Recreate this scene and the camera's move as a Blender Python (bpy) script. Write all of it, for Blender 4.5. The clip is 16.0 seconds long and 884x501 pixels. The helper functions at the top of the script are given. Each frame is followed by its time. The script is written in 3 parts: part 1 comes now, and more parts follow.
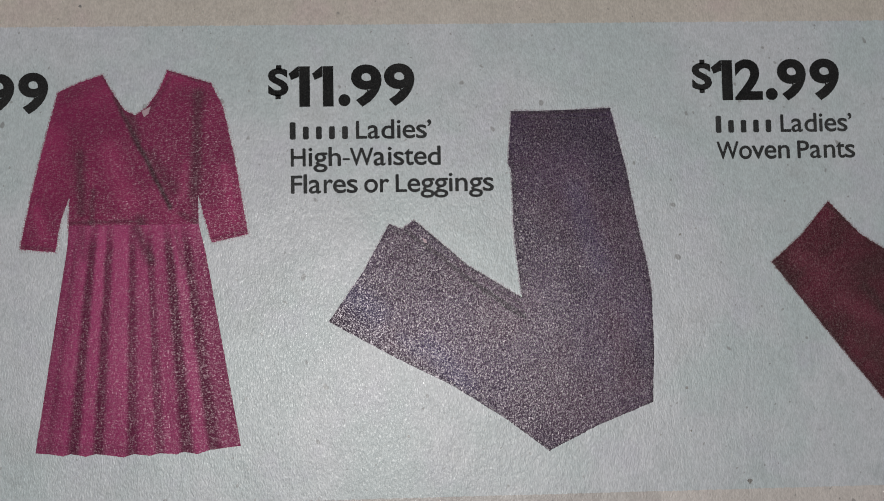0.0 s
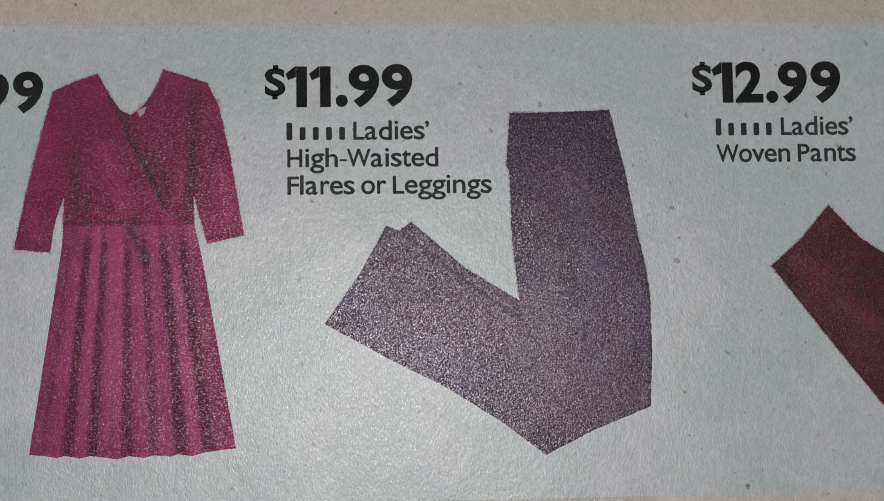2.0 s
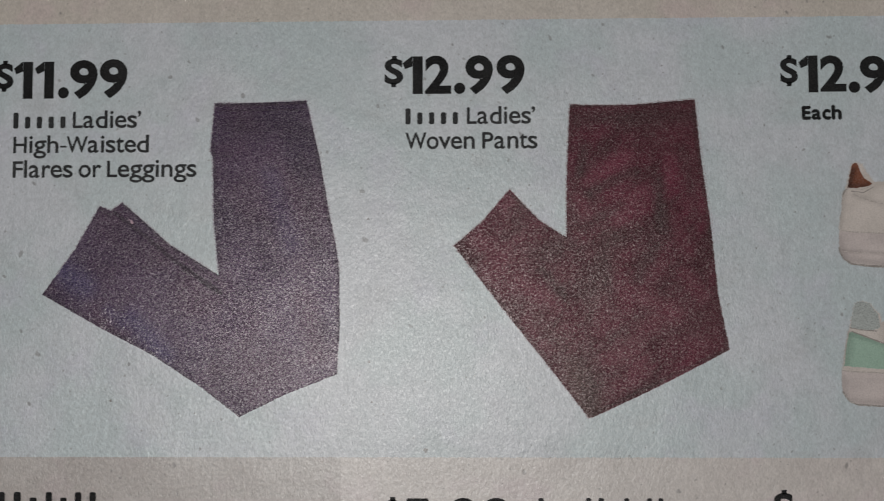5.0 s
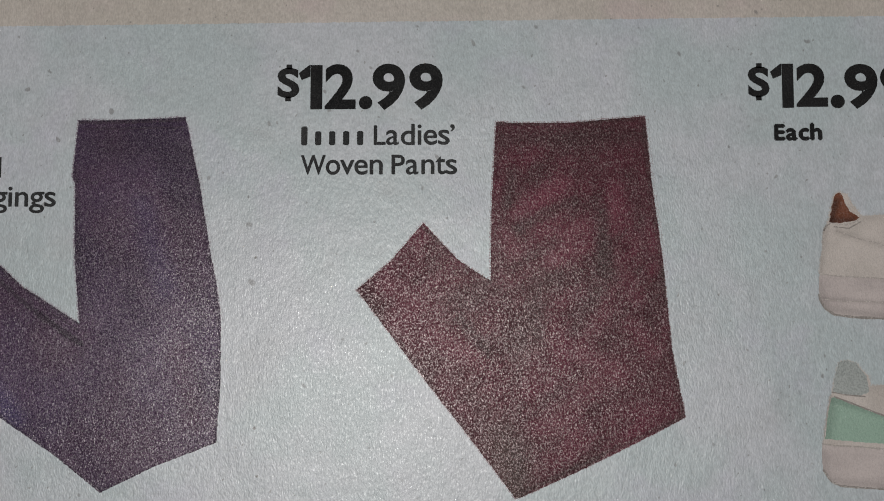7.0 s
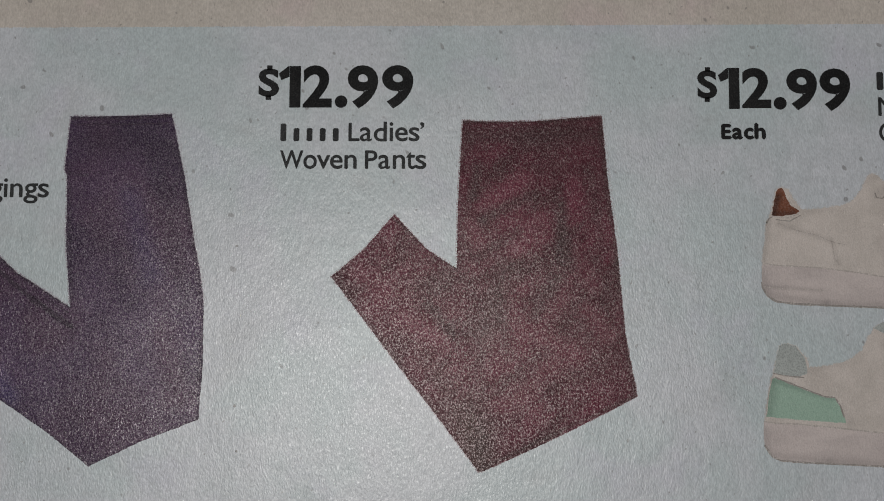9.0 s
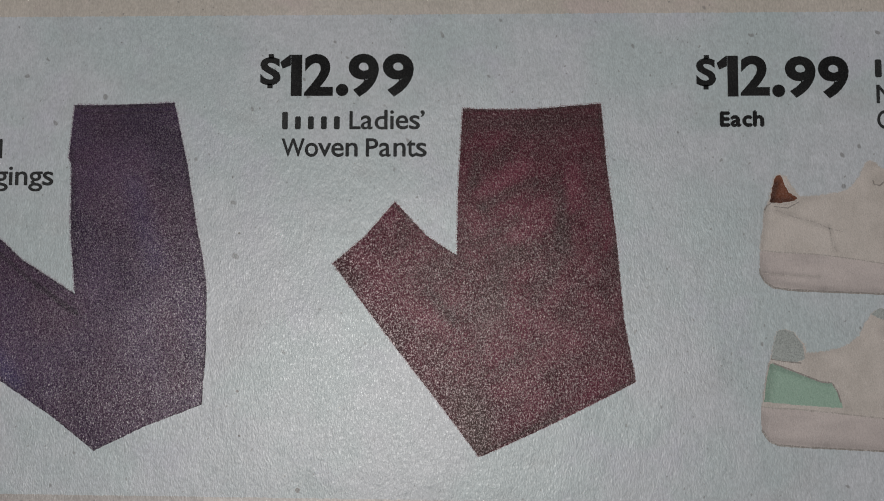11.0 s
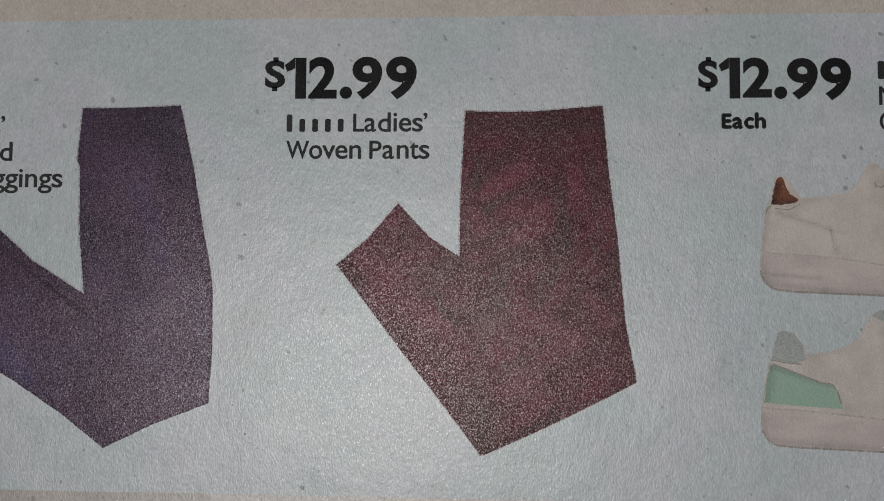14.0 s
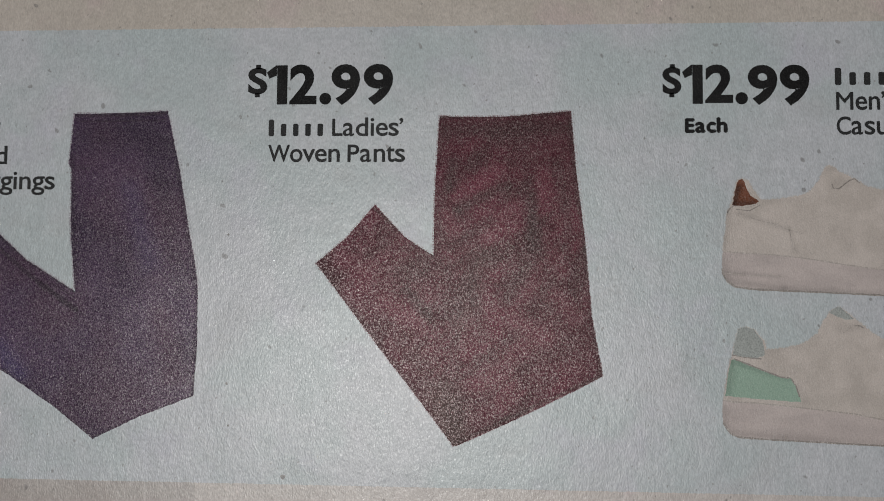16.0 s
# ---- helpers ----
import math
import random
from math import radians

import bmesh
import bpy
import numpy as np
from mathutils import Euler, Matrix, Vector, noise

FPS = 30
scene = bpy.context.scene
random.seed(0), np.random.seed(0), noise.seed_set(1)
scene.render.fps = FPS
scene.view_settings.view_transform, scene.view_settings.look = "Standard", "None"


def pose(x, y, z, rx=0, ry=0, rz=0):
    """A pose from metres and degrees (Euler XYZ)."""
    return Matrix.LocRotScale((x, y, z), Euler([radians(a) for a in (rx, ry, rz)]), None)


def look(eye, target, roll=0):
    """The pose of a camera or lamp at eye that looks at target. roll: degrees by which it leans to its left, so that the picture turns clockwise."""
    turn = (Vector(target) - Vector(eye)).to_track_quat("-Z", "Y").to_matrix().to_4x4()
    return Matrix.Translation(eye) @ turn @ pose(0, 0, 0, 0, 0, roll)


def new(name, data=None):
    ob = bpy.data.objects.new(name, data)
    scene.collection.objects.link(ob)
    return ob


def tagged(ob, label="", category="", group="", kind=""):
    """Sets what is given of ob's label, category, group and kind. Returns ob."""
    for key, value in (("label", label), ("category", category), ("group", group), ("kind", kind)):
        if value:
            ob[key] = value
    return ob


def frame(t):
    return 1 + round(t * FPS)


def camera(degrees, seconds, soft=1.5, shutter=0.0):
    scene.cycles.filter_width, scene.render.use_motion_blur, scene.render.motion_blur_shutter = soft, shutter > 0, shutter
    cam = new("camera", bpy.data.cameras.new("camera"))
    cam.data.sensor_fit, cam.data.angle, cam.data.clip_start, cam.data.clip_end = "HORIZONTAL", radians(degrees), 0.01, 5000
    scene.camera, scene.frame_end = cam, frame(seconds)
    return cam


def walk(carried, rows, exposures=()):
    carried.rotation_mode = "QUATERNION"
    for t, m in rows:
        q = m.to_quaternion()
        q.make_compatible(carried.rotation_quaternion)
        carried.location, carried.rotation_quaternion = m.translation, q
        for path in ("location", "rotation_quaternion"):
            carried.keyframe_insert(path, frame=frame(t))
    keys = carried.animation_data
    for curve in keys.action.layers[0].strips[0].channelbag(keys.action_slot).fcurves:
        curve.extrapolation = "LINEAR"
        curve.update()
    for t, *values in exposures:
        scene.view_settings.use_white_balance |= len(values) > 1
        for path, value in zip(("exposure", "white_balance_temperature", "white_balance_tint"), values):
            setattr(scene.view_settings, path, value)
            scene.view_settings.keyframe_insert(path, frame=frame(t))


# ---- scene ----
from mathutils.geometry import tessellate_polygon

cam = camera(66.0, 16.0, soft=1.0, shutter=0.2)
# seconds, eye in metres, tilt, swing and roll in degrees, from a camera that looks straight down
PATH = [
    (0.0, 0.00000, -0.00000, 0.09239, 2.604, -1.587, -1.000),
    (0.5, 0.00005, 0.00053, 0.09201, 2.480, -1.571, -0.901),
    (1.0, 0.00003, 0.00095, 0.09136, 2.399, -1.569, -0.799),
    (1.5, -0.00008, 0.00104, 0.09153, 2.364, -1.640, -0.716),
    (2.0, 0.00039, 0.00070, 0.09179, 2.367, -1.606, -0.707),
    (2.5, 0.00079, 0.00022, 0.09164, 2.322, -1.570, -0.656),
    (3.0, 0.00101, -0.00009, 0.09134, 2.357, -1.732, -0.579),
    (3.5, 0.00283, -0.00159, 0.09469, 2.506, -1.794, -0.526),
    (4.0, 0.01041, -0.00265, 0.09825, 2.661, -1.371, -0.554),
    (4.5, 0.02600, -0.00399, 0.10068, 2.765, -0.446, -0.431),
    (5.0, 0.04797, -0.00350, 0.09970, 2.639, 0.992, -0.238),
    (5.2, 0.05325, -0.00204, 0.09912, 2.612, 1.271, -0.207),
    (7.3, 0.06134, 0.00200, 0.08279, 3.312, 1.911, -0.003),
    (7.5, 0.06118, 0.00131, 0.08340, 3.386, 1.710, 0.044),
    (8.0, 0.06309, -0.00364, 0.08459, 3.559, 1.653, 0.309),
    (8.5, 0.06510, -0.00105, 0.08740, 3.481, 1.450, 0.291),
    (9.0, 0.06475, -0.00017, 0.08911, 3.521, 1.405, 0.236),
    (11.5, 0.06550, -0.00131, 0.08986, 2.839, 1.840, 0.212),
    (12.0, 0.06630, -0.00131, 0.08988, 2.694, 1.991, 0.238),
    (12.5, 0.06581, -0.00115, 0.09075, 2.732, 1.978, 0.224),
    (13.0, 0.06582, -0.00140, 0.09124, 2.797, 2.102, 0.261),
    (13.5, 0.06602, -0.00066, 0.09094, 2.632, 2.255, 0.272),
    (14.0, 0.06597, -0.00021, 0.09080, 2.517, 2.390, 0.262),
    (14.5, 0.06584, -0.00042, 0.09141, 2.556, 2.346, 0.303),
    (15.0, 0.06720, -0.00092, 0.09293, 2.628, 2.391, 0.324),
    (15.5, 0.06855, -0.00095, 0.09387, 2.663, 2.593, 0.309),
    (16.0, 0.07022, -0.00075, 0.09453, 2.694, 2.736, 0.267),
]
EXPOSURES = ((0.0, 0.02), (3.0, 0.02), (4.5, -0.12), (5.2, -0.09), (7.4, 0.0), (8.5, -0.12), (9.2, -0.14), (11.5, -0.15), (14.0, -0.16), (15.0, -0.19), (15.5, -0.12), (16.0, -0.06))
walk(cam, [(t, pose(x, y, z, 0, 0, rz) @ pose(0, 0, 0, rx) @ pose(0, 0, 0, 0, ry)) for t, x, y, z, rx, ry, rz in PATH], EXPOSURES)

# ---- world and lamp ----
world = bpy.data.worlds.new("room_dusk")
scene.world = world
world.use_nodes = True
world.node_tree.nodes["Background"].inputs[0].default_value = (0.5, 0.55, 0.6, 1)
world.node_tree.nodes["Background"].inputs[1].default_value = 0.05

# added light, its source unseen: a fixed stand-in that lights the page
LAMP = Vector((-0.09, -0.19, 1.45))
bulb = bpy.data.lights.new("stand_in_light", "AREA")
bulb.shape, bulb.size, bulb.energy, bulb.color = "DISK", 0.20, 11.1, (1.0, 0.985, 0.96)
stand_in_light = new("stand_in_light", bulb)
stand_in_light.matrix_world = look(LAMP, (0.03, 0, 0))

MM = 0.001


# ---- materials ----
class Nodes:
    """Short hand for building a node tree."""

    def __init__(self, tree):
        self.tree = tree

    def link(self, a, b):
        self.tree.links.new(a, b)

    def math(self, op, a, b=None, c=None, clamp=False):
        node = self.tree.nodes.new("ShaderNodeMath")
        node.operation, node.use_clamp = op, clamp
        for i, v in enumerate((a, b, c)):
            if v is None:
                continue
            if isinstance(v, (int, float)):
                node.inputs[i].default_value = v
            else:
                self.link(v, node.inputs[i])
        return node.outputs[0]

    def vec(self, op, a, b=None):
        node = self.tree.nodes.new("ShaderNodeVectorMath")
        node.operation = op
        for i, v in enumerate((a, b)):
            if v is None:
                continue
            if isinstance(v, (tuple, list)):
                node.inputs[i].default_value = v
            else:
                self.link(v, node.inputs[i])
        return node

    def smooth(self, value, low, high, a=0.0, b=1.0):
        node = self.tree.nodes.new("ShaderNodeMapRange")
        node.interpolation_type = "SMOOTHSTEP"
        self.link(value, node.inputs[0])
        for i, v in enumerate((low, high, a, b)):
            node.inputs[i + 1].default_value = v
        return node.outputs[0]

    def mix(self, factor, a, b, blend="MIX"):
        node = self.tree.nodes.new("ShaderNodeMix")
        node.data_type, node.blend_type = "RGBA", blend
        for sock, v in ((node.inputs[0], factor), (node.inputs[6], a), (node.inputs[7], b)):
            if isinstance(v, (int, float)):
                sock.default_value = v
            elif isinstance(v, (tuple, list)):
                sock.default_value = (*v[:3], 1)
            else:
                self.link(v, sock)
        return node.outputs[2]

    def noise(self, where, scale, detail=2.0, rough=0.5, stretch=(1, 1, 1), turn=0.0):
        m = self.tree.nodes.new("ShaderNodeMapping")
        m.vector_type = "TEXTURE"
        m.inputs["Scale"].default_value = [1 / v for v in stretch]
        m.inputs["Rotation"].default_value = (0, 0, radians(turn))
        self.link(where, m.inputs[0])
        node = self.tree.nodes.new("ShaderNodeTexNoise")
        node.inputs["Scale"].default_value = scale
        node.inputs["Detail"].default_value = detail
        node.inputs["Roughness"].default_value = rough
        self.link(m.outputs[0], node.inputs["Vector"])
        return node.outputs[0]


def start(name):
    m = bpy.data.materials.new(name)
    m.use_nodes = True
    n = Nodes(m.node_tree)
    bsdf = m.node_tree.nodes["Principled BSDF"]
    where = m.node_tree.nodes.new("ShaderNodeTexCoord").outputs["Object"]
    return m, n, bsdf, where


def fold(n, where, ax, ay, bx, by, width):
    """1 on the line from a to b (millimetres), fading to 0 at its width."""
    a, b = Vector((ax, ay, 0)) * MM, Vector((bx, by, 0)) * MM
    pa = n.vec("SUBTRACT", where, tuple(a)).outputs[0]
    ba = tuple(b - a)
    h = n.math("DIVIDE", n.vec("DOT_PRODUCT", pa, ba).outputs["Value"], (b - a).length_squared, clamp=True)
    scaled = n.tree.nodes.new("ShaderNodeVectorMath")
    scaled.operation = "SCALE"
    scaled.inputs[0].default_value = ba
    n.link(h, scaled.inputs["Scale"])
    d = n.vec("LENGTH", n.vec("SUBTRACT", pa, scaled.outputs[0]).outputs[0]).outputs["Value"]
    return n.smooth(d, 0.0, width * MM, 1.0, 0.0)


RELIEF = 1.0


def relief(n, bsdf, where, sheen=0.0, weave=(1.0, 0.5)):
    """The fibres and the slight waves of pulp paper; sheen: how far ink makes the single fibres stand out."""
    fibres = n.noise(where, 4700, 3, 0.6, (1.0, 0.42, 1.0), 6)
    felt = n.noise(where, 1300, 2, 0.5, (1.0, 0.6, 1.0), -8)
    waves = n.noise(where, 70, 2, 0.5)
    high = n.math("ADD", n.math("MULTIPLY", fibres, 0.000044), n.math("MULTIPLY", felt, 0.000045))
    high = n.math("ADD", high, n.math("MULTIPLY", waves, 0.00030))
    if sheen:
        single = n.noise(where, 6800, 2, 0.6, (*weave, 1.0), 12)
        high = n.math("ADD", high, n.math("MULTIPLY", single, 0.000032 * sheen))
    bump = n.tree.nodes.new("ShaderNodeBump")
    bump.inputs["Strength"].default_value = 1.0
    bump.inputs["Distance"].default_value = RELIEF
    n.link(high, bump.inputs["Height"])
    n.link(bump.outputs[0], bsdf.inputs["Normal"])
    return fibres, felt


def pulp(n, where, colour, second, fibres, felt):
    """The colour of tinted pulp: cloudy, with ghosts of the other side's print, fibres and dark flecks."""
    cloud = n.noise(where, 45, 3, 0.6)
    col = n.mix(n.smooth(cloud, 0.40, 0.60), colour, second)
    ghost = n.noise(n.vec("ADD", where, (0.31, 0.17, 0)).outputs[0], 85, 3, 0.55, (1, 1.3, 1))
    col = n.mix(n.smooth(ghost, 0.55, 0.72, 0.0, 0.38), col, (0.52 * colour[0] + 0.20, 0.52 * colour[1] + 0.17, 0.52 * colour[2] + 0.175))
    mottle = n.noise(where, 420, 4, 0.65)
    col = n.mix(n.smooth(mottle, 0.3, 0.7, 0.0, 0.20), col, tuple(0.72 * c for c in colour))
    smudge = n.noise(n.vec("ADD", where, (0.7, 0.2, 0)).outputs[0], 210, 3, 0.6, (1, 0.7, 1), 15)
    col = n.mix(n.smooth(smudge, 0.60, 0.74, 0.0, 0.30), col, tuple(0.62 * c for c in colour))
    lilac = n.noise(n.vec("ADD", where, (0.45, 0.83, 0)).outputs[0], 95, 3, 0.6)
    col = n.mix(n.smooth(lilac, 0.52, 0.70, 0.0, 0.45), col, (1.02 * colour[0] + 0.03, 0.93 * colour[1], 1.05 * colour[2]))
    wisps = n.noise(where, 900, 3, 0.6, (1.0, 0.30, 1.0), 5)
    col = n.mix(n.smooth(wisps, 0.38, 0.68, 0.16, 0.0), col, tuple(0.66 * c for c in colour))
    grain = n.math("ADD", n.smooth(fibres, 0.30, 0.70, 0.86, 1.08), n.smooth(felt, 0.3, 0.7, -0.03, 0.04))
    both = n.tree.nodes.new("ShaderNodeCombineColor")
    for i in range(3):
        n.link(grain, both.inputs[i])
    col = n.mix(1.0, col, both.outputs[0], "MULTIPLY")
    fleck = n.noise(where, 620, 1, 0.4, (1, 0.8, 1), 30)
    col = n.mix(n.smooth(fleck, 0.735, 0.78, 0.0, 0.6), col, (0.16, 0.15, 0.15))
    dust = n.noise(n.vec("ADD", where, (0.9, 0.4, 0)).outputs[0], 1700, 1, 0.4, (1, 0.7, 1), -20)
    col = n.mix(n.smooth(dust, 0.735, 0.78, 0.0, 0.55), col, (0.17, 0.16, 0.155))
    hair = n.noise(where, 1500, 2, 0.5, (1.0, 0.22, 1.0), 20)
    return n.mix(n.smooth(hair, 0.70, 0.76, 0.0, 0.35), col, tuple(0.45 * c for c in colour))


def paper(name, colour, second, rough=0.44, spec=0.95):
    """Pulp paper with a tint printed on it."""
    m, n, bsdf, where = start(name)
    fibres, felt = relief(n, bsdf, where)
    n.link(pulp(n, where, colour, second, fibres, felt), bsdf.inputs["Base Color"])
    shine = n.noise(where, 6600, 3, 0.6, (1.0, 0.32, 1.0), 4)
    n.link(n.smooth(shine, 0.46, 0.70, 0.70 * spec, 1.0 * spec), bsdf.inputs["Specular IOR Level"])
    n.link(n.smooth(shine, 0.48, 0.72, rough, rough - 0.09), bsdf.inputs["Roughness"])
    bsdf.inputs["IOR"].default_value = 1.68
    return m


def printed(name, light, dark, folds=(), grain=0.5, cloud=(60, 1, 1, 0), rough=0.33, spec=0.55, pleats=False, specks=(0.45, 0.36, 0.40), weave=(1.0, 0.75), tint=None, lights=(), glint=(5600, 0.42, 0.80), flakes=0.55, sheen=(1, 1, 1), deep=None, hues=()):
    """Printing ink on pulp paper: a photograph's tones, broken up by the paper's grain.
    folds, lights: lines ax, ay, bx, by, width, strength, along which the photograph is dark or pale; hues: with a
    colour of its own. Some also hold the page's glow and glints as colour."""
    m, n, bsdf, where = start(name)
    relief(n, bsdf, where, 1.0, weave)
    tone = n.smooth(n.noise(where, cloud[0], 3, 0.6, (cloud[1], cloud[2], 1), cloud[3]), 0.36, 0.64)
    wobble = n.tree.nodes.new("ShaderNodeTexNoise")
    wobble.inputs["Scale"].default_value = 500
    n.link(where, wobble.inputs["Vector"])
    shift = n.tree.nodes.new("ShaderNodeVectorMath")
    shift.operation = "MULTIPLY_ADD"
    n.link(wobble.outputs["Color"], shift.inputs[0])
    shift.inputs[1].default_value = (0.0005, 0.0005, 0)
    shift.inputs[2].default_value = (-0.00025, -0.00025, 0)
    place = n.vec("ADD", where, shift.outputs[0]).outputs[0]
    col = n.mix(tone, dark, light)
    if tint:
        hue = n.noise(n.vec("ADD", where, (0.2, 0.4, 0)).outputs[0], 75, 2, 0.5)
        col = n.mix(n.smooth(hue, 0.40, 0.66, 0.0, 0.75), col, tint)
    for ax, ay, bx, by, width, strength in lights:
        f = n.math("MULTIPLY", fold(n, place, ax, ay, bx, by, width), strength)
        col = n.mix(f, col, tuple(1.45 * c + 0.01 for c in light))
    for ax, ay, bx, by, width, strength, cast in hues:
        f = n.math("MULTIPLY", fold(n, place, ax, ay, bx, by, width), strength)
        col = n.mix(f, col, cast)
    for ax, ay, bx, by, width, strength in folds:
        f = n.math("MULTIPLY", fold(n, place, ax, ay, bx, by, width), strength)
        col = n.mix(f, col, deep or tuple(0.28 * c + 0.012 for c in dark))
    if pleats:
        parts = n.tree.nodes.new("ShaderNodeSeparateXYZ")
        n.link(place, parts.inputs[0])
        drop = n.math("SUBTRACT", parts.outputs[1], 0.005)
        left = n.math("MULTIPLY_ADD", drop, 0.1466, -0.0476)
        width = n.math("MULTIPLY_ADD", drop, -0.3196, 0.0184)
        u = n.math("DIVIDE", n.math("SUBTRACT", parts.outputs[0], left), width)
        ramp = n.tree.nodes.new("ShaderNodeValToRGB")
        tones = (0, .6, .035, .75, .06, .55, .09, .8, .14, 1., .17, .34, .20, .37, .225, 1.05, .265, 1.08, .29, .37, .32, .42,
                 .345, .95, .43, 1.05, .457, .40, .485, .46, .51, .85, .57, .95, .588, .48, .615, .52, .64, .92, .69, .9,
                 .72, .31, .755, .34, .785, 1.1, .825, 1.05, .85, .33, .885, .38, .92, .78, 1, .72)
        stops = list(zip(tones[::2], tones[1::2]))
        while len(ramp.color_ramp.elements) < len(stops):
            ramp.color_ramp.elements.new(0.5)
        for stop, (at, v) in zip(ramp.color_ramp.elements, stops):
            stop.position, stop.color = at, (v, v, v, 1)
        n.link(u, ramp.inputs[0])
        fade = n.smooth(parts.outputs[1], 0.0045, 0.0085, 1.0, 0.35)
        col = n.mix(fade, col, n.mix(1.0, col, ramp.outputs[0], "MULTIPLY"))
    # the grain of the screen and of bare fibres; pale specks also paint glints
    fine = n.noise(where, 1.2 * glint[0], 3, 0.7, (*weave, 1.0), 12)
    col = n.mix(n.smooth(fine, 0.36, 0.56, 0.9 * grain, 0.0), col, tuple(0.15 * c for c in dark))
    col = n.mix(n.smooth(fine, 0.53, 0.72, 0.0, flakes * grain), col, specks)
    n.link(col, bsdf.inputs["Base Color"])
    bsdf.inputs["Roughness"].default_value = rough
    spots = n.noise(n.vec("ADD", where, (0.13, 0.37, 0)).outputs[0], glint[0], 3, 0.7, (*weave, 1.0), 8)
    n.link(n.smooth(spots, glint[1], glint[2], 0.10 * spec, 4.4 * spec), bsdf.inputs["Specular IOR Level"])
    bsdf.inputs["Specular Tint"].default_value = (*sheen, 1)
    return m


def stipple(name, ink, share, ground=None, strength=0.8, gloss=0.8):
    """The frayed rim of a printed patch: ink broken into fine dots on the tinted paper, which cover a share of it."""
    m, n, bsdf, where = start(name)
    fibres, felt = relief(n, bsdf, where)
    dots = n.noise(where, 5200, 2, 0.6)
    middle = 0.5 + 0.36 * (share - 0.5)
    f = n.smooth(dots, middle - 0.06, middle + 0.06, strength, 0.0)
    n.link(n.mix(f, ground or pulp(n, where, *TINT, fibres, felt), ink), bsdf.inputs["Base Color"])
    bsdf.inputs["Roughness"].default_value = 0.42
    bsdf.inputs["Specular IOR Level"].default_value = gloss
    bsdf.inputs["IOR"].default_value = 1.68
    return m


def plain(name, colour, rough=0.6, second=None, scale=8):
    m, n, bsdf, where = start(name)
    tone = n.noise(where, scale, 5, 0.6)
    n.link(n.mix(tone, colour, second or tuple(0.85 * c for c in colour)), bsdf.inputs["Base Color"])
    bsdf.inputs["Roughness"].default_value = rough
    return m


TINT = ((0.535, 0.608, 0.636), (0.620, 0.640, 0.693))
BLUE = paper("pale_blue_print", *TINT)
BEIGE = paper("cream_print", (0.60, 0.545, 0.49), (0.63, 0.57, 0.52))
TAUPE = paper("taupe_print", (0.30, 0.262, 0.245), (0.335, 0.295, 0.275))
SAND = paper("sand_print", (0.47, 0.42, 0.40), (0.55, 0.51, 0.49))
PINKISH = paper("pale_pink_print", (0.62, 0.57, 0.545), (0.66, 0.605, 0.58))
BARE = paper("bare_newsprint", (0.68, 0.66, 0.62), (0.72, 0.70, 0.66))
BLACK = printed("black_ink", (0.030, 0.030, 0.031), (0.017, 0.017, 0.018), grain=0.3, spec=0.07, specks=(0.10, 0.10, 0.10))
GREY = printed("grey_black_ink", (0.054, 0.055, 0.057), (0.034, 0.035, 0.037), grain=0.3, spec=0.07, specks=(0.17, 0.17, 0.17))
RIMS, HAZES = {}, {}
for rim, ink in (("wine", (0.26, 0.045, 0.11)), ("purple", (0.17, 0.10, 0.16)), ("maroon", (0.16, 0.05, 0.07)), ("beige", (0.52, 0.475, 0.44))):
    RIMS[rim] = stipple(rim + "_rim_print", ink, 0.55)
    HAZES[rim] = stipple(rim + "_haze_print", ink, 0.36, strength=0.42)
WINE_TOP = printed("wine_red_bodice_print", (0.320, 0.036, 0.122), (0.225, 0.024, 0.085), grain=0.20, flakes=0.55, glint=(6000, 0.43, 0.80), sheen=(1.0, 0.84, 0.88), deep=(0.070, 0.030, 0.042), spec=0.46, weave=(0.5, 1.0), tint=(0.20, 0.024, 0.080), specks=(0.50, 0.15, 0.28),
                   folds=((-45.9, 18, -45.7, 10, 1.2, 0.6), (-44.2, 13, -44.4, 8, 0.8, 0.5), (-30.1, 26, -30.6, 13, 1.5, 0.66),
                          (-41.3, 25.6, -38.2, 19.3, 0.6, 0.85), (-38.2, 19.3, -33.9, 10.7, 0.65, 1.0), (-39.1, 23, -38.3, 20.0, 1.1, 0.55), (-43, 28.7, -41.4, 26, 0.5, 0.5), (-34.2, 29.3, -28.5, 27.4, 0.5, 0.5),
                          (-47.2, 8.7, -39, 8.8, 0.45, 0.55), (-37.9, 8.8, -37.2, 6.0, 1.5, 0.7), (-32.4, 9.8, -30.4, 8.5, 0.8, 0.5),
                          (-36.5, 17.8, -33.5, 13.0, 1.6, 0.42), (-47.5, 26.0, -43.5, 27.8, 2.0, 0.28), (-46.6, 21.0, -46.2, 14.0, 2.2, 0.25), (-34.0, 28.2, -36.8, 23.6, 0.7, 0.40),
                          (-33.2, 26.5, -29.0, 25.8, 2.4, 0.22), (-30.6, 12.0, -30.2, 8.0, 1.3, 0.45), (-53.4, 5.6, -49.4, 5.2, 0.5, 0.4), (-28.2, 6.3, -23.8, 7.2, 0.5, 0.35)),
                   lights=((-42.0, 18.5, -39.5, 11.5, 2.6, 0.34), (-36.0, 12.5, -33.6, 9.6, 1.8, 0.25), (-31.6, 16.5, -32.4, 12.0, 1.2, 0.35), (-51.6, 10.5, -50.6, 7.0, 1.4, 0.35), (-26.6, 16.0, -25.4, 9.0, 1.1, 0.40)))
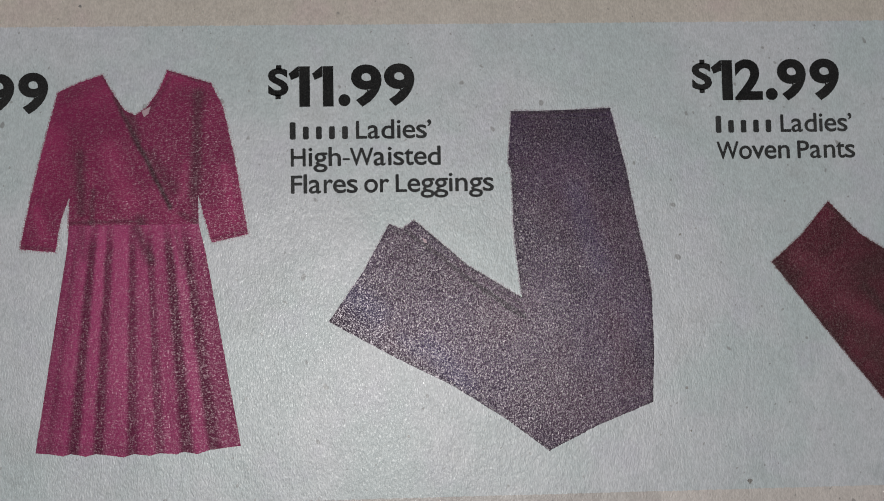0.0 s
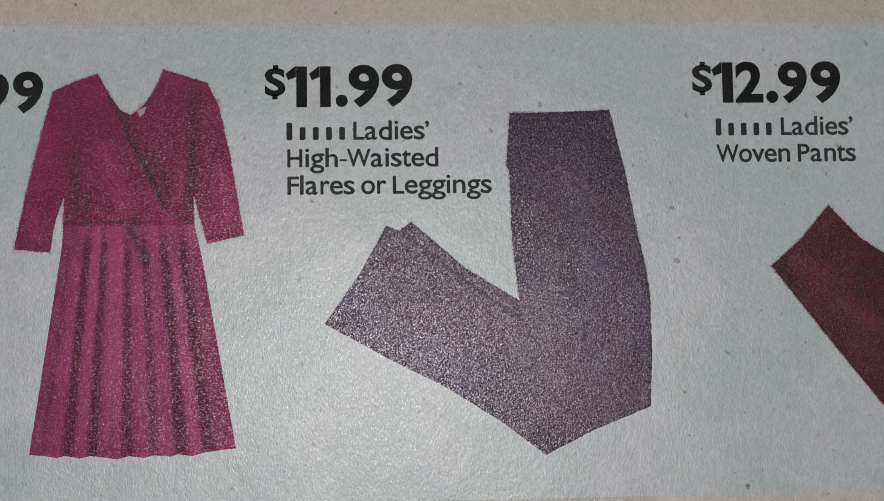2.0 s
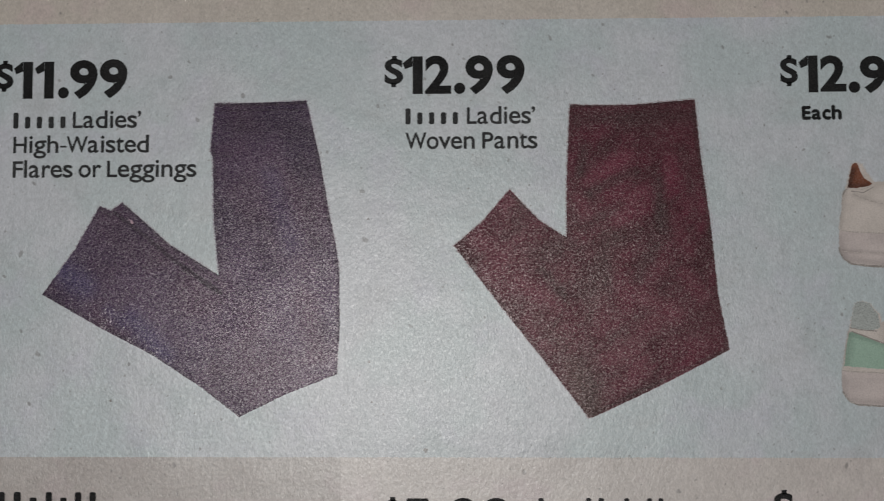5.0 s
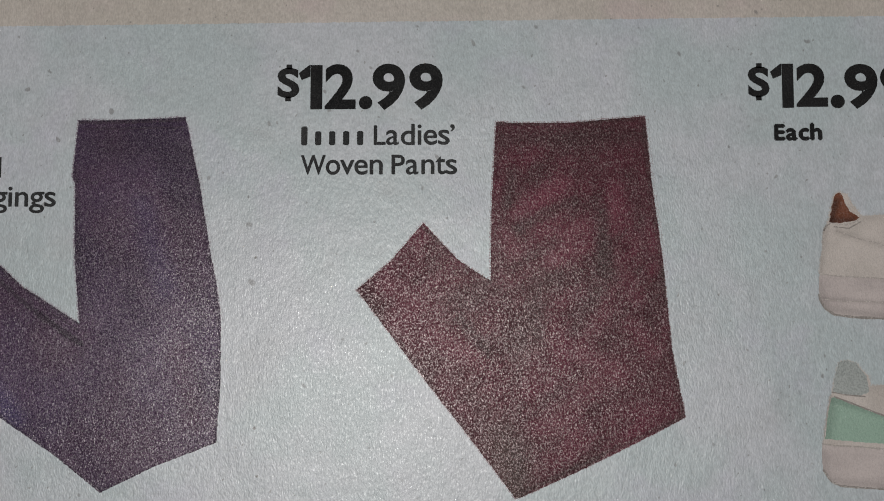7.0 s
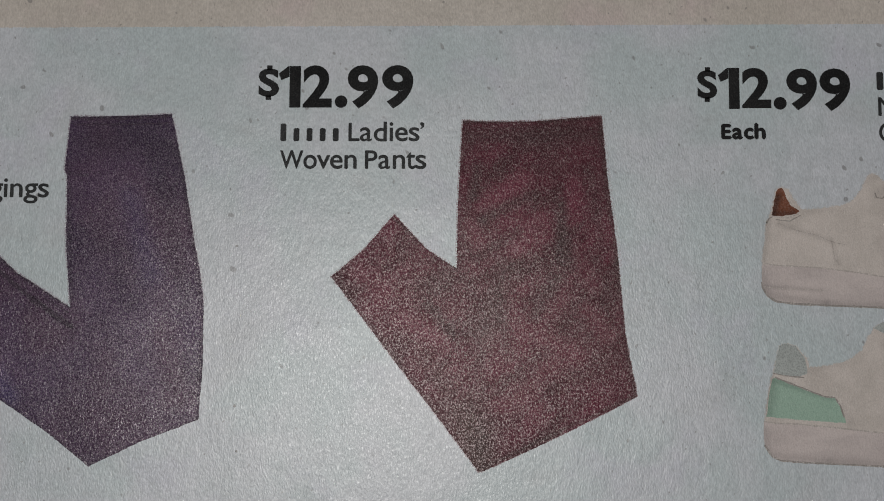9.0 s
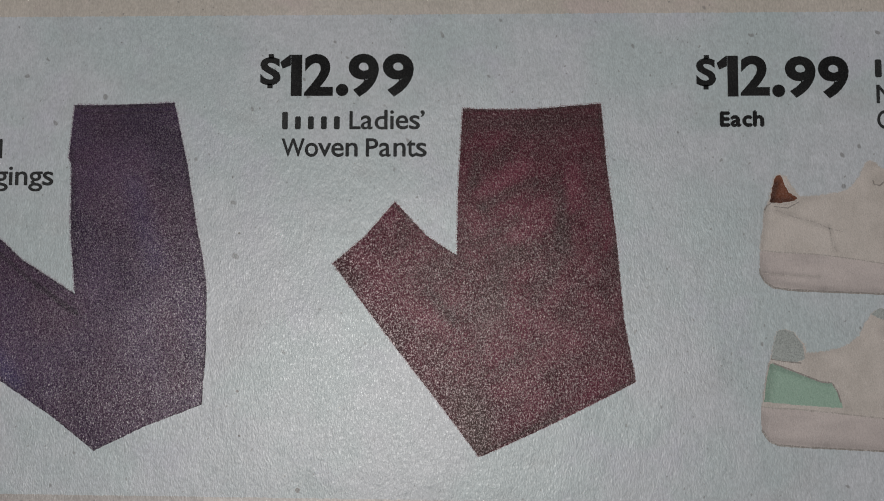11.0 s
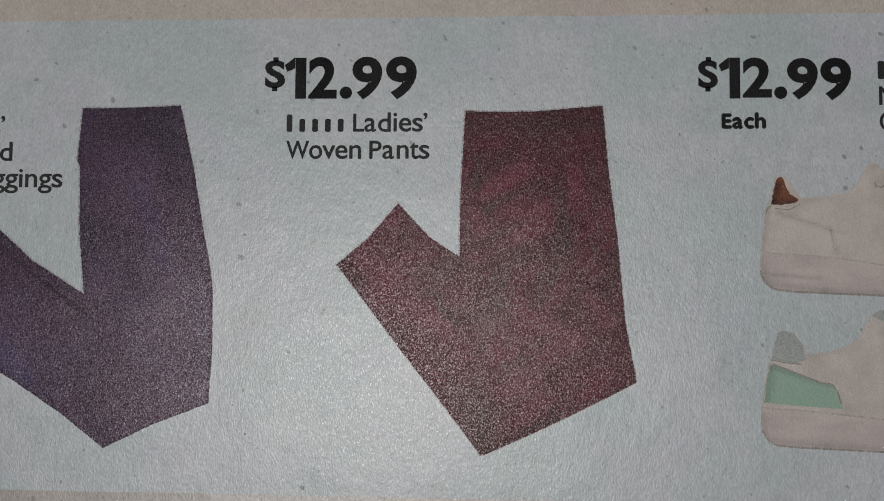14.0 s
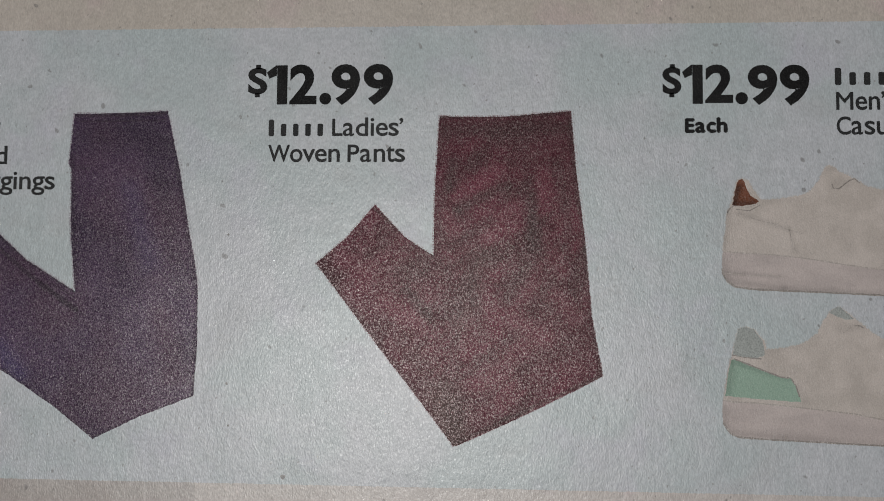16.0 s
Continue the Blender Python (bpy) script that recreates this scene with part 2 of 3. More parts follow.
WINE_SKIRT = printed("wine_red_skirt_print", (0.430, 0.066, 0.190), (0.330, 0.044, 0.142), grain=0.20, flakes=0.60, glint=(6000, 0.43, 0.80), sheen=(1.0, 0.78, 0.84), deep=(0.080, 0.034, 0.048), spec=0.44, weave=(0.5, 1.0), pleats=True, specks=(0.60, 0.20, 0.36),
                     folds=((-38.3, 7.8, -36.6, 3.5, 1.3, 0.65), (-45.6, 7.8, -45.2, 4.0, 1.0, 0.35), (-33.2, 7.6, -32.2, 2.5, 0.7, 0.40), (-50.9, -21.0, -40.0, -21.6, 1.2, 0.18)))
PURPLE = printed("purple_print", (0.096, 0.059, 0.114), (0.052, 0.033, 0.067), grain=0.66, cloud=(55, 1, 1, 0), rough=0.28, glint=(6200, 0.44, 0.76), sheen=(1.0, 0.92, 0.98), spec=0.62, tint=(0.098, 0.053, 0.090), specks=(0.47, 0.36, 0.45),
                 folds=((12.4, 22.9, 26.2, 23.2, 0.4, 0.8), (13.5, 22.1, 25.5, 22.2, 0.3, 0.55), (-2.2, 7.0, 8.3, -1.4, 0.5, 0.85), (-1.0, 8.2, 6.1, 2.0, 0.4, 0.6), (6.1, 2.0, 13.3, -2.5, 0.4, 0.6),
                        (8.3, -1.4, 13.6, -5.0, 0.7, 0.95), (12.3, 15.6, 15.0, 15.2, 0.4, 0.35), (12.2, 17, 13.3, -2, 0.8, 0.4), (27.4, 19, 29.9, 6, 0.9, 0.5), (29.9, 6, 31.4, -4, 0.9, 0.5), (31.4, -4, 31.0, -17, 0.9, 0.5),
                        (-12.7, -5, -4.5, 7.9, 0.6, 0.35), (-12.5, -5.2, 3.5, -13.8, 0.5, 0.4), (3.5, -13.8, 16.6, -22.8, 0.5, 0.45), (16.6, -22.8, 30.9, -16.9, 0.5, 0.4), (13.5, 20.0, 26.5, 19.0, 3.4, 0.30),
                        (25.5, 14.0, 29.0, -2.0, 2.2, 0.22), (-4.4, 7.4, -2.6, 6.6, 0.5, 0.5)),
                 # the bluish patches paint clusters of glints into the ink colour
                 hues=((-10.0, -1.5, -6.5, -4.0, 3.2, 0.55, (0.085, 0.075, 0.190)), (0.5, -8.5, 5.5, -14.0, 2.6, 0.50, (0.085, 0.075, 0.190)), (-3.0, -7.5, -1.0, -9.5, 1.6, 0.35, (0.085, 0.075, 0.190)), (21.0, 12.0, 24.0, 2.0, 3.0, 0.30, (0.085, 0.075, 0.190)), (26.0, -6.0, 28.0, -14.0, 3.5, 0.35, (0.125, 0.055, 0.080))),
                 # pale areas put the page's glow on the leggings into the colour
                 lights=((2.0, -8.0, 10.0, -14.0, 4.0, 0.20), (17.0, 3.0, 16.0, -6.0, 3.0, 0.18)))
MAROON = printed("dark_maroon_print", (0.130, 0.026, 0.047), (0.066, 0.021, 0.028), grain=0.42, flakes=0.55, rough=0.30, glint=(5800, 0.44, 0.78), sheen=(1.0, 0.84, 0.84), deep=(0.042, 0.034, 0.032), spec=0.52, cloud=(200, 1.0, 0.5, -42), tint=(0.088, 0.027, 0.037), specks=(0.54, 0.25, 0.31),
                 # the wide dark lines at the waist also paint the gloss falling off there
                 folds=((64.9, 1.5, 59.5, 0.5, 2.4, 0.35), (65.2, 22.4, 83.4, 22.9, 0.6, 0.6), (66.5, 20.5, 83.0, 21.0, 2.4, 0.40), (67.1, 16.5, 66.6, 12.5, 1.6, 0.50), (67.9, 9.6, 74.6, 12.8, 1.5, 0.50),
                        (78.0, 11.5, 78.4, 4.0, 1.7, 0.55), (72.5, 7.6, 67.0, 4.4, 1.6, 0.40), (60.9, -1.8, 64.0, -5.6, 1.3, 0.50), (77.6, 1.7, 74.6, -3.2, 1.7, 0.45), (67.0, -9.6, 67.8, -21.5, 2.6, 0.35),
                        (83.6, 22, 85.6, 4, 1.1, 0.55), (85.6, 4, 87.6, -13, 1.1, 0.5), (49.0, 0.4, 61.5, -15.6, 1.2, 0.40), (70.0, -1.0, 71.5, -8.0, 1.8, 0.30), (81.5, 16.0, 83.4, 6.0, 1.6, 0.30), (67.6, -22.8, 87.3, -13.4, 0.5, 0.45),
                        (56.0, 9.6, 64.3, 3.0, 0.5, 0.5)),
                 # last hue: waist end darkened in colour, where the gloss falls off
                 hues=((66.0, -17.0, 67.6, -22.5, 4.0, 0.55, (0.085, 0.072, 0.058)), (60.5, -9.0, 65.5, -14.5, 3.0, 0.40, (0.080, 0.050, 0.048)), (71.0, 3.0, 68.5, -7.0, 3.4, 0.40, (0.078, 0.056, 0.052)), (67.0, 21.0, 83.0, 20.5, 3.5, 0.35, (0.075, 0.026, 0.036))),
                 lights=((68.0, 11.2, 73.8, 15.0, 2.0, 0.53), (75.4, 9.6, 71.8, 5.8, 2.1, 0.48), (66.4, 8.6, 67.4, 6.4, 1.8, 0.40), (79.6, 14.4, 79.4, 11.8, 1.8, 0.35), (51.6, 2.6, 55.0, 0.0, 2.7, 0.45),
                         (57.4, -3.2, 62.4, -6.6, 2.2, 0.48), (75.6, -5.8, 79.8, -8.4, 2.5, 0.45), (71.2, -15.0, 76.8, -9.6, 2.4, 0.45), (81.6, -2.4, 83.8, -5.4, 2.1, 0.35), (80.6, 4.5, 82.2, 0.5, 1.8, 0.30)))
SHOE = printed("beige_shoe_print", (0.67, 0.605, 0.57), (0.58, 0.525, 0.49), spec=0.35, grain=0.16, cloud=(220, 1, 1, 0), specks=(0.66, 0.60, 0.55),
               folds=((104.2, 4.0, 104.9, 9.4, 0.8, 0.22), (106.2, 9.0, 112.8, 6.8, 0.7, 0.16), (113.0, 6.7, 113.8, 3.8, 0.6, 0.12), (119.0, 13.0, 122.0, 13.4, 1.4, 0.12), (117.6, 14.6, 119.4, 15.4, 0.8, 0.15),
                      (119.5, 7.0, 121.0, 4.0, 1.8, 0.10), (109.4, 10.4, 113.0, 10.9, 0.7, 0.12), (104.3, -15.0, 105.0, -11.0, 0.8, 0.20), (113.8, -14.5, 114.8, -16.6, 1.0, 0.16), (109.6, -9.8, 114.0, -9.0, 0.9, 0.10),
                      (119.4, -6.6, 122.6, -6.3, 1.2, 0.18), (121.0, -12.0, 122.0, -16.0, 2.0, 0.10)))
SOLE = printed("grey_pink_sole_print", (0.64, 0.565, 0.55), (0.55, 0.485, 0.475), folds=((104.0, 2.6, 104.6, 0.0, 0.9, 0.25), (104.8, -0.4, 112.0, -1.3, 0.9, 0.28), (112.0, -1.3, 125.3, -1.8, 0.8, 0.22), (104.1, 0.8, 111.5, 0.4, 0.5, 0.22), (103.9, -17.4, 104.3, -20.0, 0.8, 0.22), (104.8, -20.6, 112.0, -21.3, 0.8, 0.22), (112.0, -21.3, 125.0, -21.8, 0.8, 0.20)), cloud=(260, 0.4, 1, 0), spec=0.25, grain=0.16, specks=(0.62, 0.57, 0.54))
GREEN = printed("mint_green_print", (0.37, 0.52, 0.43), (0.32, 0.47, 0.38), spec=0.25, grain=0.2, specks=(0.46, 0.54, 0.48), folds=((104.9, -11.5, 104.2, -15.6, 1.4, 0.35), (105.2, -11.2, 112.4, -13.3, 0.8, 0.3)))
RUST = printed("rust_brown_print", (0.22, 0.085, 0.052), (0.11, 0.042, 0.030), spec=0.25, grain=0.3, specks=(0.42, 0.30, 0.25), folds=((105.6, 10.3, 106.3, 12.6, 0.9, 0.7), (105.7, 10.3, 108.0, 10.3, 0.7, 0.5)))
SLATE = printed("grey_lining_print", (0.47, 0.50, 0.49), (0.40, 0.43, 0.425), spec=0.25, grain=0.4, specks=(0.5, 0.5, 0.5))
RIB = stipple("broken_line_print", (0.36, 0.315, 0.29), 0.66, (0.60, 0.54, 0.51))
FLECK = stipple("dark_pulp_fleck", (0.13, 0.12, 0.115), 0.85, (0.40, 0.40, 0.40))
SEAM = stipple("dark_seam_print", (0.035, 0.024, 0.036), 0.72, (0.115, 0.072, 0.115), gloss=0.15)
EDGE = stipple("broken_edge_print", (0.19, 0.165, 0.15), 0.80, (0.56, 0.51, 0.48))
LABEL = printed("pale_label_print", (0.55, 0.40, 0.45), (0.48, 0.34, 0.40), spec=0.25, grain=0.2)
WALL = plain("painted_wall", (0.62, 0.60, 0.57), 0.8)
WOOD = plain("dark_table_wood", (0.10, 0.06, 0.035), 0.45, (0.16, 0.10, 0.06), 14)
FLOOR = plain("floor_boards", (0.22, 0.15, 0.10), 0.5, (0.28, 0.2, 0.13), 5)
METAL = plain("lamp_enamel", (0.75, 0.74, 0.72), 0.4)


# ---- geometry helpers ----
def part(name, bm, material, parent, label=""):
    me = bpy.data.meshes.new(name)
    bm.to_mesh(me)
    bm.free()
    me.materials.append(material)
    ob = new(name, me)
    ob.parent = parent
    return tagged(ob, label)


def box(x0, y0, z0, x1, y1, z1, bevel=0.0):
    bm = bmesh.new()
    bmesh.ops.create_cube(bm, size=1.0)
    for v in bm.verts:
        v.co = Vector((x0 + (v.co.x + 0.5) * (x1 - x0), y0 + (v.co.y + 0.5) * (y1 - y0), z0 + (v.co.z + 0.5) * (z1 - z0)))
    if bevel:
        bmesh.ops.bevel(bm, geom=bm.edges[:], offset=bevel, segments=2, profile=0.5, affect="EDGES")
    return bm


def outline(points, step=0.35, ragged=0.05):
    """A closed outline in millimetres through corner points; a third number bows the side that follows by that much to its left.
    Its sides are cut up and slightly ragged, as ink runs on pulp."""
    made = []
    for i, p in enumerate(points):
        q = points[(i + 1) % len(points)]
        a, b = Vector(p[:2]), Vector(q[:2])
        bow = p[2] if len(p) > 2 else 0.0
        side = Vector((-(b - a).y, (b - a).x)).normalized() if (b - a).length else Vector((0, 0))
        count = max(1, int((b - a).length / step))
        for k in range(count):
            f = k / count
            c = a.lerp(b, f) + side * bow * 4 * f * (1 - f)
            jog = noise.noise_vector(Vector((c.x * 3.1, c.y * 3.1, 3.7)))
            made.append((c.x + ragged * jog.x, c.y + ragged * jog.y))
    return made


def flat(points, level, shift=(0, 0)):
    """A printed patch: an outline in millimetres filled at a level in millimetres above the sheet."""
    bm = bmesh.new()
    verts = [bm.verts.new(((x + shift[0]) * MM, (y + shift[1]) * MM, level * MM)) for x, y in points]
    for tri in tessellate_polygon([[Vector((x, y, 0)) for x, y in points]]):
        face = bm.faces.new([verts[i] for i in tri])
        face.normal_update()
        if face.normal.z < 0:
            face.normal_flip()
    return bm


def grown(points, by):
    """An outline pushed outwards."""
    turn = 1 if sum((a[0] * b[1] - b[0] * a[1]) for a, b in zip(points, points[1:] + points[:1])) > 0 else -1
    made = []
    for i, p in enumerate(points):
        a, b = Vector(points[i - 1]), Vector(points[(i + 1) % len(points)])
        out = Vector(((b - a).y, -(b - a).x))
        out = out.normalized() * turn if out.length else out
        made.append((p[0] + out.x * by, p[1] + out.y * by))
    return made


def stroke(points, width, level):
    """A printed line of a width, through points in millimetres."""
    line = []
    for a, b in zip(points, points[1:]):
        count = max(1, int((Vector(b) - Vector(a)).length / 0.4))
        line += [Vector(a).lerp(Vector(b), k / count) for k in range(count)]
    line.append(Vector(points[-1]))
    bm = bmesh.new()
    rows = []
    for i, p in enumerate(line):
        d = (line[min(i + 1, len(line) - 1)] - line[max(i - 1, 0)]).normalized()
        w = width / 2 * (0.75 + 0.5 * noise.noise(Vector((p.x * 3, p.y * 3, 1.0))))
        rows.append([bm.verts.new(((p.x - d.y * s * w) * MM, (p.y + d.x * s * w) * MM, level * MM)) for s in (1, -1)])
    for (a, b), (c, d) in zip(rows, rows[1:]):
        bm.faces.new((a, b, d, c))
    return bm


def dressed(pieces):
    """Gives a heavy "1" its flag and draws "$" as an S with a short bar above and below."""
    made = []
    for text, x0, y0, x1, y1 in pieces:
        w, h = x1 - x0, y1 - y0
        if text == "1":
            made += [("bar", x1 - 0.50 * w, y0, x1, y1), ("flag", x0, y0, x1, y1)]
        elif text == "$":
            made += [("S", x0, y0 + 0.09 * h, x1, y1 - 0.09 * h), ("bar", x0 + 0.40 * w, y1 - 0.13 * h, x0 + 0.66 * w, y1),
                     ("bar", x0 + 0.36 * w, y0, x0 + 0.62 * w, y0 + 0.13 * h)]
        elif text == ".":
            made.append(("dot", x0, y0, x1, y1))
        else:
            made.append((text, x0, y0, x1, y1))
    return made


def lettering(pieces, level, weight, spread=0.0):
    """Writing in the built-in font. pieces: text, left, bottom, right, top in millimetres; a text of "" is a plain bar."""
    whole = bmesh.new()
    for text, x0, y0, x1, y1 in dressed(pieces):
        if text in ("bar", "flag"):
            w, h = x1 - x0, y1 - y0
            shape = ((x0, y0), (x1, y0), (x1, y1), (x0, y1)) if text == "bar" else (
                (x0 + 0.12 * w, y0 + 0.66 * h), (x1 - 0.51 * w, y0 + 0.74 * h), (x1 - 0.51 * w, y1), (x1 - 0.56 * w, y1), (x0, y0 + 0.82 * h))
            whole.faces.new([whole.verts.new((x * MM, y * MM, level * MM)) for x, y in shape])
        elif text == "dot":
            rx, ry = (x1 - x0) / 2, (y1 - y0) / 2
            whole.faces.new([whole.verts.new(((x0 + rx + rx * math.cos(a)) * MM, (y0 + ry + ry * math.sin(a)) * MM, level * MM)) for a in (k * math.tau / 20 for k in range(20))])
        elif text:
            data = bpy.data.curves.new("writing", "FONT")
            data.body, data.offset, data.resolution_u = text, weight, 5
            ob = new("writing", data)
            me = bpy.data.meshes.new_from_object(ob.evaluated_get(bpy.context.evaluated_depsgraph_get()))
            bpy.data.objects.remove(ob)
            xs, ys = [v.co.x for v in me.vertices], [v.co.y for v in me.vertices]
            unit = [((v.co.x - min(xs)) / (max(xs) - min(xs)), (v.co.y - min(ys)) / (max(ys) - min(ys))) for v in me.vertices]
            g = spread
            for k, (dx, dy) in enumerate(((0, 0), (g, 0), (-g, 0), (0, g), (0, -g)) if g else ((0, 0),)):
                for v, (u, w) in zip(me.vertices, unit):
                    v.co = ((x0 + g + dx + u * (x1 - x0 - 2 * g)) * MM, (y0 + g + dy + w * (y1 - y0 - 2 * g)) * MM, (level + 0.002 * k) * MM)
                whole.from_mesh(me)
            bpy.data.meshes.remove(me)
        else:
            r = 0.16
            whole.faces.new([whole.verts.new((x * MM, y * MM, level * MM)) for x, y in (
                (x0 + r, y0), (x1 - r, y0), (x1, y0 + r), (x1, y1 - r), (x1 - r, y1), (x0 + r, y1), (x0, y1 - r), (x0, y0 + r))])
    return whole


# ---- the room round the table ----
def setting(name, bm, material, label):
    ob = part(name, bm, material, None, label)
    return tagged(ob, category=name.split("_")[0], kind="structure")


setting("floor", box(-2.0, -2.0, -0.80, 2.1, 2.0, -0.75), FLOOR, "brown boarded floor under the table")
setting("wall_north", box(-2.0, 2.0, -0.75, 2.1, 2.1, 1.75), WALL, "plain off-white painted wall of the room")
setting("wall_south", box(-2.0, -2.1, -0.75, 2.1, -2.0, 1.75), WALL, "plain off-white painted wall of the room")
setting("wall_west", box(-2.1, -2.1, -0.75, -2.0, 2.1, 1.75), WALL, "plain off-white painted wall of the room")
setting("wall_east", box(2.1, -2.1, -0.75, 2.2, 2.1, 1.75), WALL, "plain off-white painted wall of the room")
setting("ceiling", box(-2.1, -2.1, 1.75, 2.2, 2.1, 1.85), WALL, "plain off-white painted ceiling above the table")

table = tagged(new("table"), "dark wooden table that the flyer lies on", "table")
table.location = (0.04, -0.02, -0.75)
for piece in [("tabletop", box(-0.60, -0.40, 0.72, 0.60, 0.40, 0.7498, 0.004))] + [
        ("leg", box(x - 0.03, y - 0.03, 0.0, x + 0.03, y + 0.03, 0.72, 0.004)) for x in (-0.54, 0.54) for y in (-0.34, 0.34)]:
    part(piece[0], piece[1], WOOD, table)

# made-up lamp body round the stand-in light, never in view
lamp = tagged(new("stand_in_lamp"), "added unseen lamp above the table, standing in for the page's light", "lamp")
lamp.location = LAMP
bm = bmesh.new()
bmesh.ops.create_cone(bm, segments=40, radius1=0.15, radius2=0.05, depth=0.09, cap_ends=False, matrix=Matrix.Translation((0, 0, 0.05)))
bmesh.ops.solidify(bm, geom=bm.faces[:], thickness=0.003)
part("shade", bm, METAL, lamp)
bm = bmesh.new()
bmesh.ops.create_cone(bm, segments=12, radius1=0.004, radius2=0.004, depth=0.206, cap_ends=True, matrix=Matrix.Translation((0, 0, 0.197)))
part("cord", bm, METAL, lamp)

# ---- the flyer ----
flyer = tagged(new("printed_flyer"), "newsprint clothing flyer lying flat with prices and garment pictures", "flyer")
bm = box(-0.085, -0.190, -0.00018, 0.178, 0.090, 0.0, 0.00004)
part("sheet", bm, BARE, flyer, "grey-white pulp newsprint sheet")

P0, P1, P2, P3 = 0.02, 0.04, 0.055, 0.07


def panel(name, x0, y0, x1, y1, material, label):
    part(name, flat(outline(((x0, y0), (x1, y0), (x1, y1), (x0, y1)), 0.3, 0.10), P0), material, flyer, label)


panel("blue_panel", -82.0, -28.85, 175.0, 35.45, BLUE, "pale blue printed background of the clothing row")
panel("cream_band", -82.0, 35.45, 175.0, 87.0, BEIGE, "cream printed band above the clothing row")
panel("taupe_panel", -82.0, -80.0, -36.7, -28.85, TAUPE, "taupe printed background block")
panel("sand_panel", -36.7, -80.0, 31.5, -28.85, SAND, "sand-coloured printed background block")
panel("pink_panel", 31.5, -80.0, 175.0, -28.85, PINKISH, "pale pink printed background block")


def price(pieces):
    part("price", lettering(pieces, P1, 0.035), BLACK, flyer, "bold black printed price")


# advance, left, right, bottom and top of the letters of the flyer's typeface, in thousandths of an em
TYPE = {
    "H": (738, 98, 640, 0, 714), "L": (519, 98, 496, 0, 714), "F": (516, 98, 496, 0, 714), "P": (602, 98, 551, 0, 714), "W": (926, 13, 912, 0, 714),
    "M": (903, 98, 805, 0, 714), "C": (631, 61, 597, -10, 724), "E": (556, 98, 496, 0, 714), "a": (556, 46, 475, -10, 544), "d": (613, 55, 527, -10, 760),
    "e": (561, 55, 515, -10, 544), "g": (548, 19, 536, -240, 544), "h": (614, 86, 530, 0, 760), "i": (253, 79, 175, 0, 737), "l": (253, 86, 167, 0, 760),
    "n": (614, 86, 530, 0, 544), "o": (604, 55, 549, -10, 544), "r": (408, 86, 404, 0, 544), "s": (477, 46, 431, -10, 544), "t": (353, 15, 337, -10, 654),
    "u": (614, 80, 526, -10, 534), "v": (498, 0, 498, 0, 534), "c": (476, 55, 444, -10, 544), "-": (322, 41, 281, 227, 309), "’": (170, 32, 142, 470, 740), " ": (215, 0, 0, 0, 0)}


def set_type(text, x0, x1, base, em, swell=32):
    """One line of type from x0 to x1 on a base line, letter by letter."""
    rows, at = [], 0
    for c in text:
        ahead, left, right, low, top = TYPE[c]
        if c != " ":
            rows.append((c, at + left - swell, low, at + right + swell, top))
        at += ahead
    a, b = rows[0][1], rows[-1][3]
    wide = (x1 - x0) / (b - a)
    return [(c, x0 + (l - a) * wide, base + d * em / 1000, x0 + (r - a) * wide, base + u * em / 1000) for c, l, d, r, u in rows]


def line(pieces, weight=0.05, material=None):
    part("text_line", lettering(pieces, P1, 0.0, weight), material or GREY, flyer, "dark grey printed line of text")


def bars(x0, y0, x1, y1, tall):
    """A name drawn as plain bars, one for each letter; tall: which letters are tall."""
    count = len(tall)
    w = (x1 - x0) / (count - 0.55)
    return [("", x0 + i * w, y0, x0 + i * w + 0.45 * w, y1 if up else y0 + 0.74 * (y1 - y0)) for i, up in enumerate(tall)]


price([("9", -59.0, 23.5, -54.7, 29.1), ("9", -54.2, 23.5, -50.2, 29.2)])
price([("$", -20.7, 25.2, -17.9, 29.9), ("1", -17.9, 24.1, -15.0, 29.7), ("1", -14.7, 24.1, -11.8, 29.7), (".", -11.15, 24.1, -9.5, 25.8),
       ("9", -9.4, 24.0, -5.2, 29.9), ("9", -4.9, 24.05, -0.7, 30.0)])
price([("$", 37.8, 25.4, 40.6, 30.1), ("1", 40.5, 24.35, 43.5, 30.0), ("2", 43.8, 24.35, 47.7, 30.1), (".", 48.1, 24.3, 49.8, 26.0),
       ("9", 49.8, 24.2, 53.9, 30.1), ("9", 54.4, 24.2, 58.6, 30.1)])
price([("$", 96.1, 25.05, 98.7, 29.7), ("1", 98.8, 24.1, 101.6, 29.6), ("2", 101.9, 24.2, 105.7, 29.6), (".", 106.0, 24.0, 107.7, 25.7),
       ("9", 107.7, 23.9, 111.7, 29.5), ("9", 112.0, 23.8, 116.0, 29.5)])
EM = 3.48
line(bars(-17.8, 19.6, -9.9, 22.0, (1, 0, 0, 0, 0)) + set_type("Ladies’", -8.8, 1.5, 19.6, EM))
line(set_type("High-Waisted", -17.7, 2.7, 15.9, EM))
line(set_type("Flares or Leggings", -17.7, 9.9, 12.2, EM))
line(bars(40.9, 19.8, 48.7, 22.2, (1, 0, 0, 0, 0)) + set_type("Ladies’", 50.0, 60.1, 19.8, EM))
line(set_type("Woven Pants", 40.9, 60.4, 16.1, EM))
line(set_type("Each", 99.1, 104.9, 20.05, 2.9, 52), 0.13, BLACK)
line(bars(119.4, 26.6, 128.0, 29.0, (1, 0, 0, 0, 0)))
line(set_type("Men’s", 119.5, 127.4, 23.15, EM))
line(set_type("Casual", 119.5, 129.0, 19.75, EM))
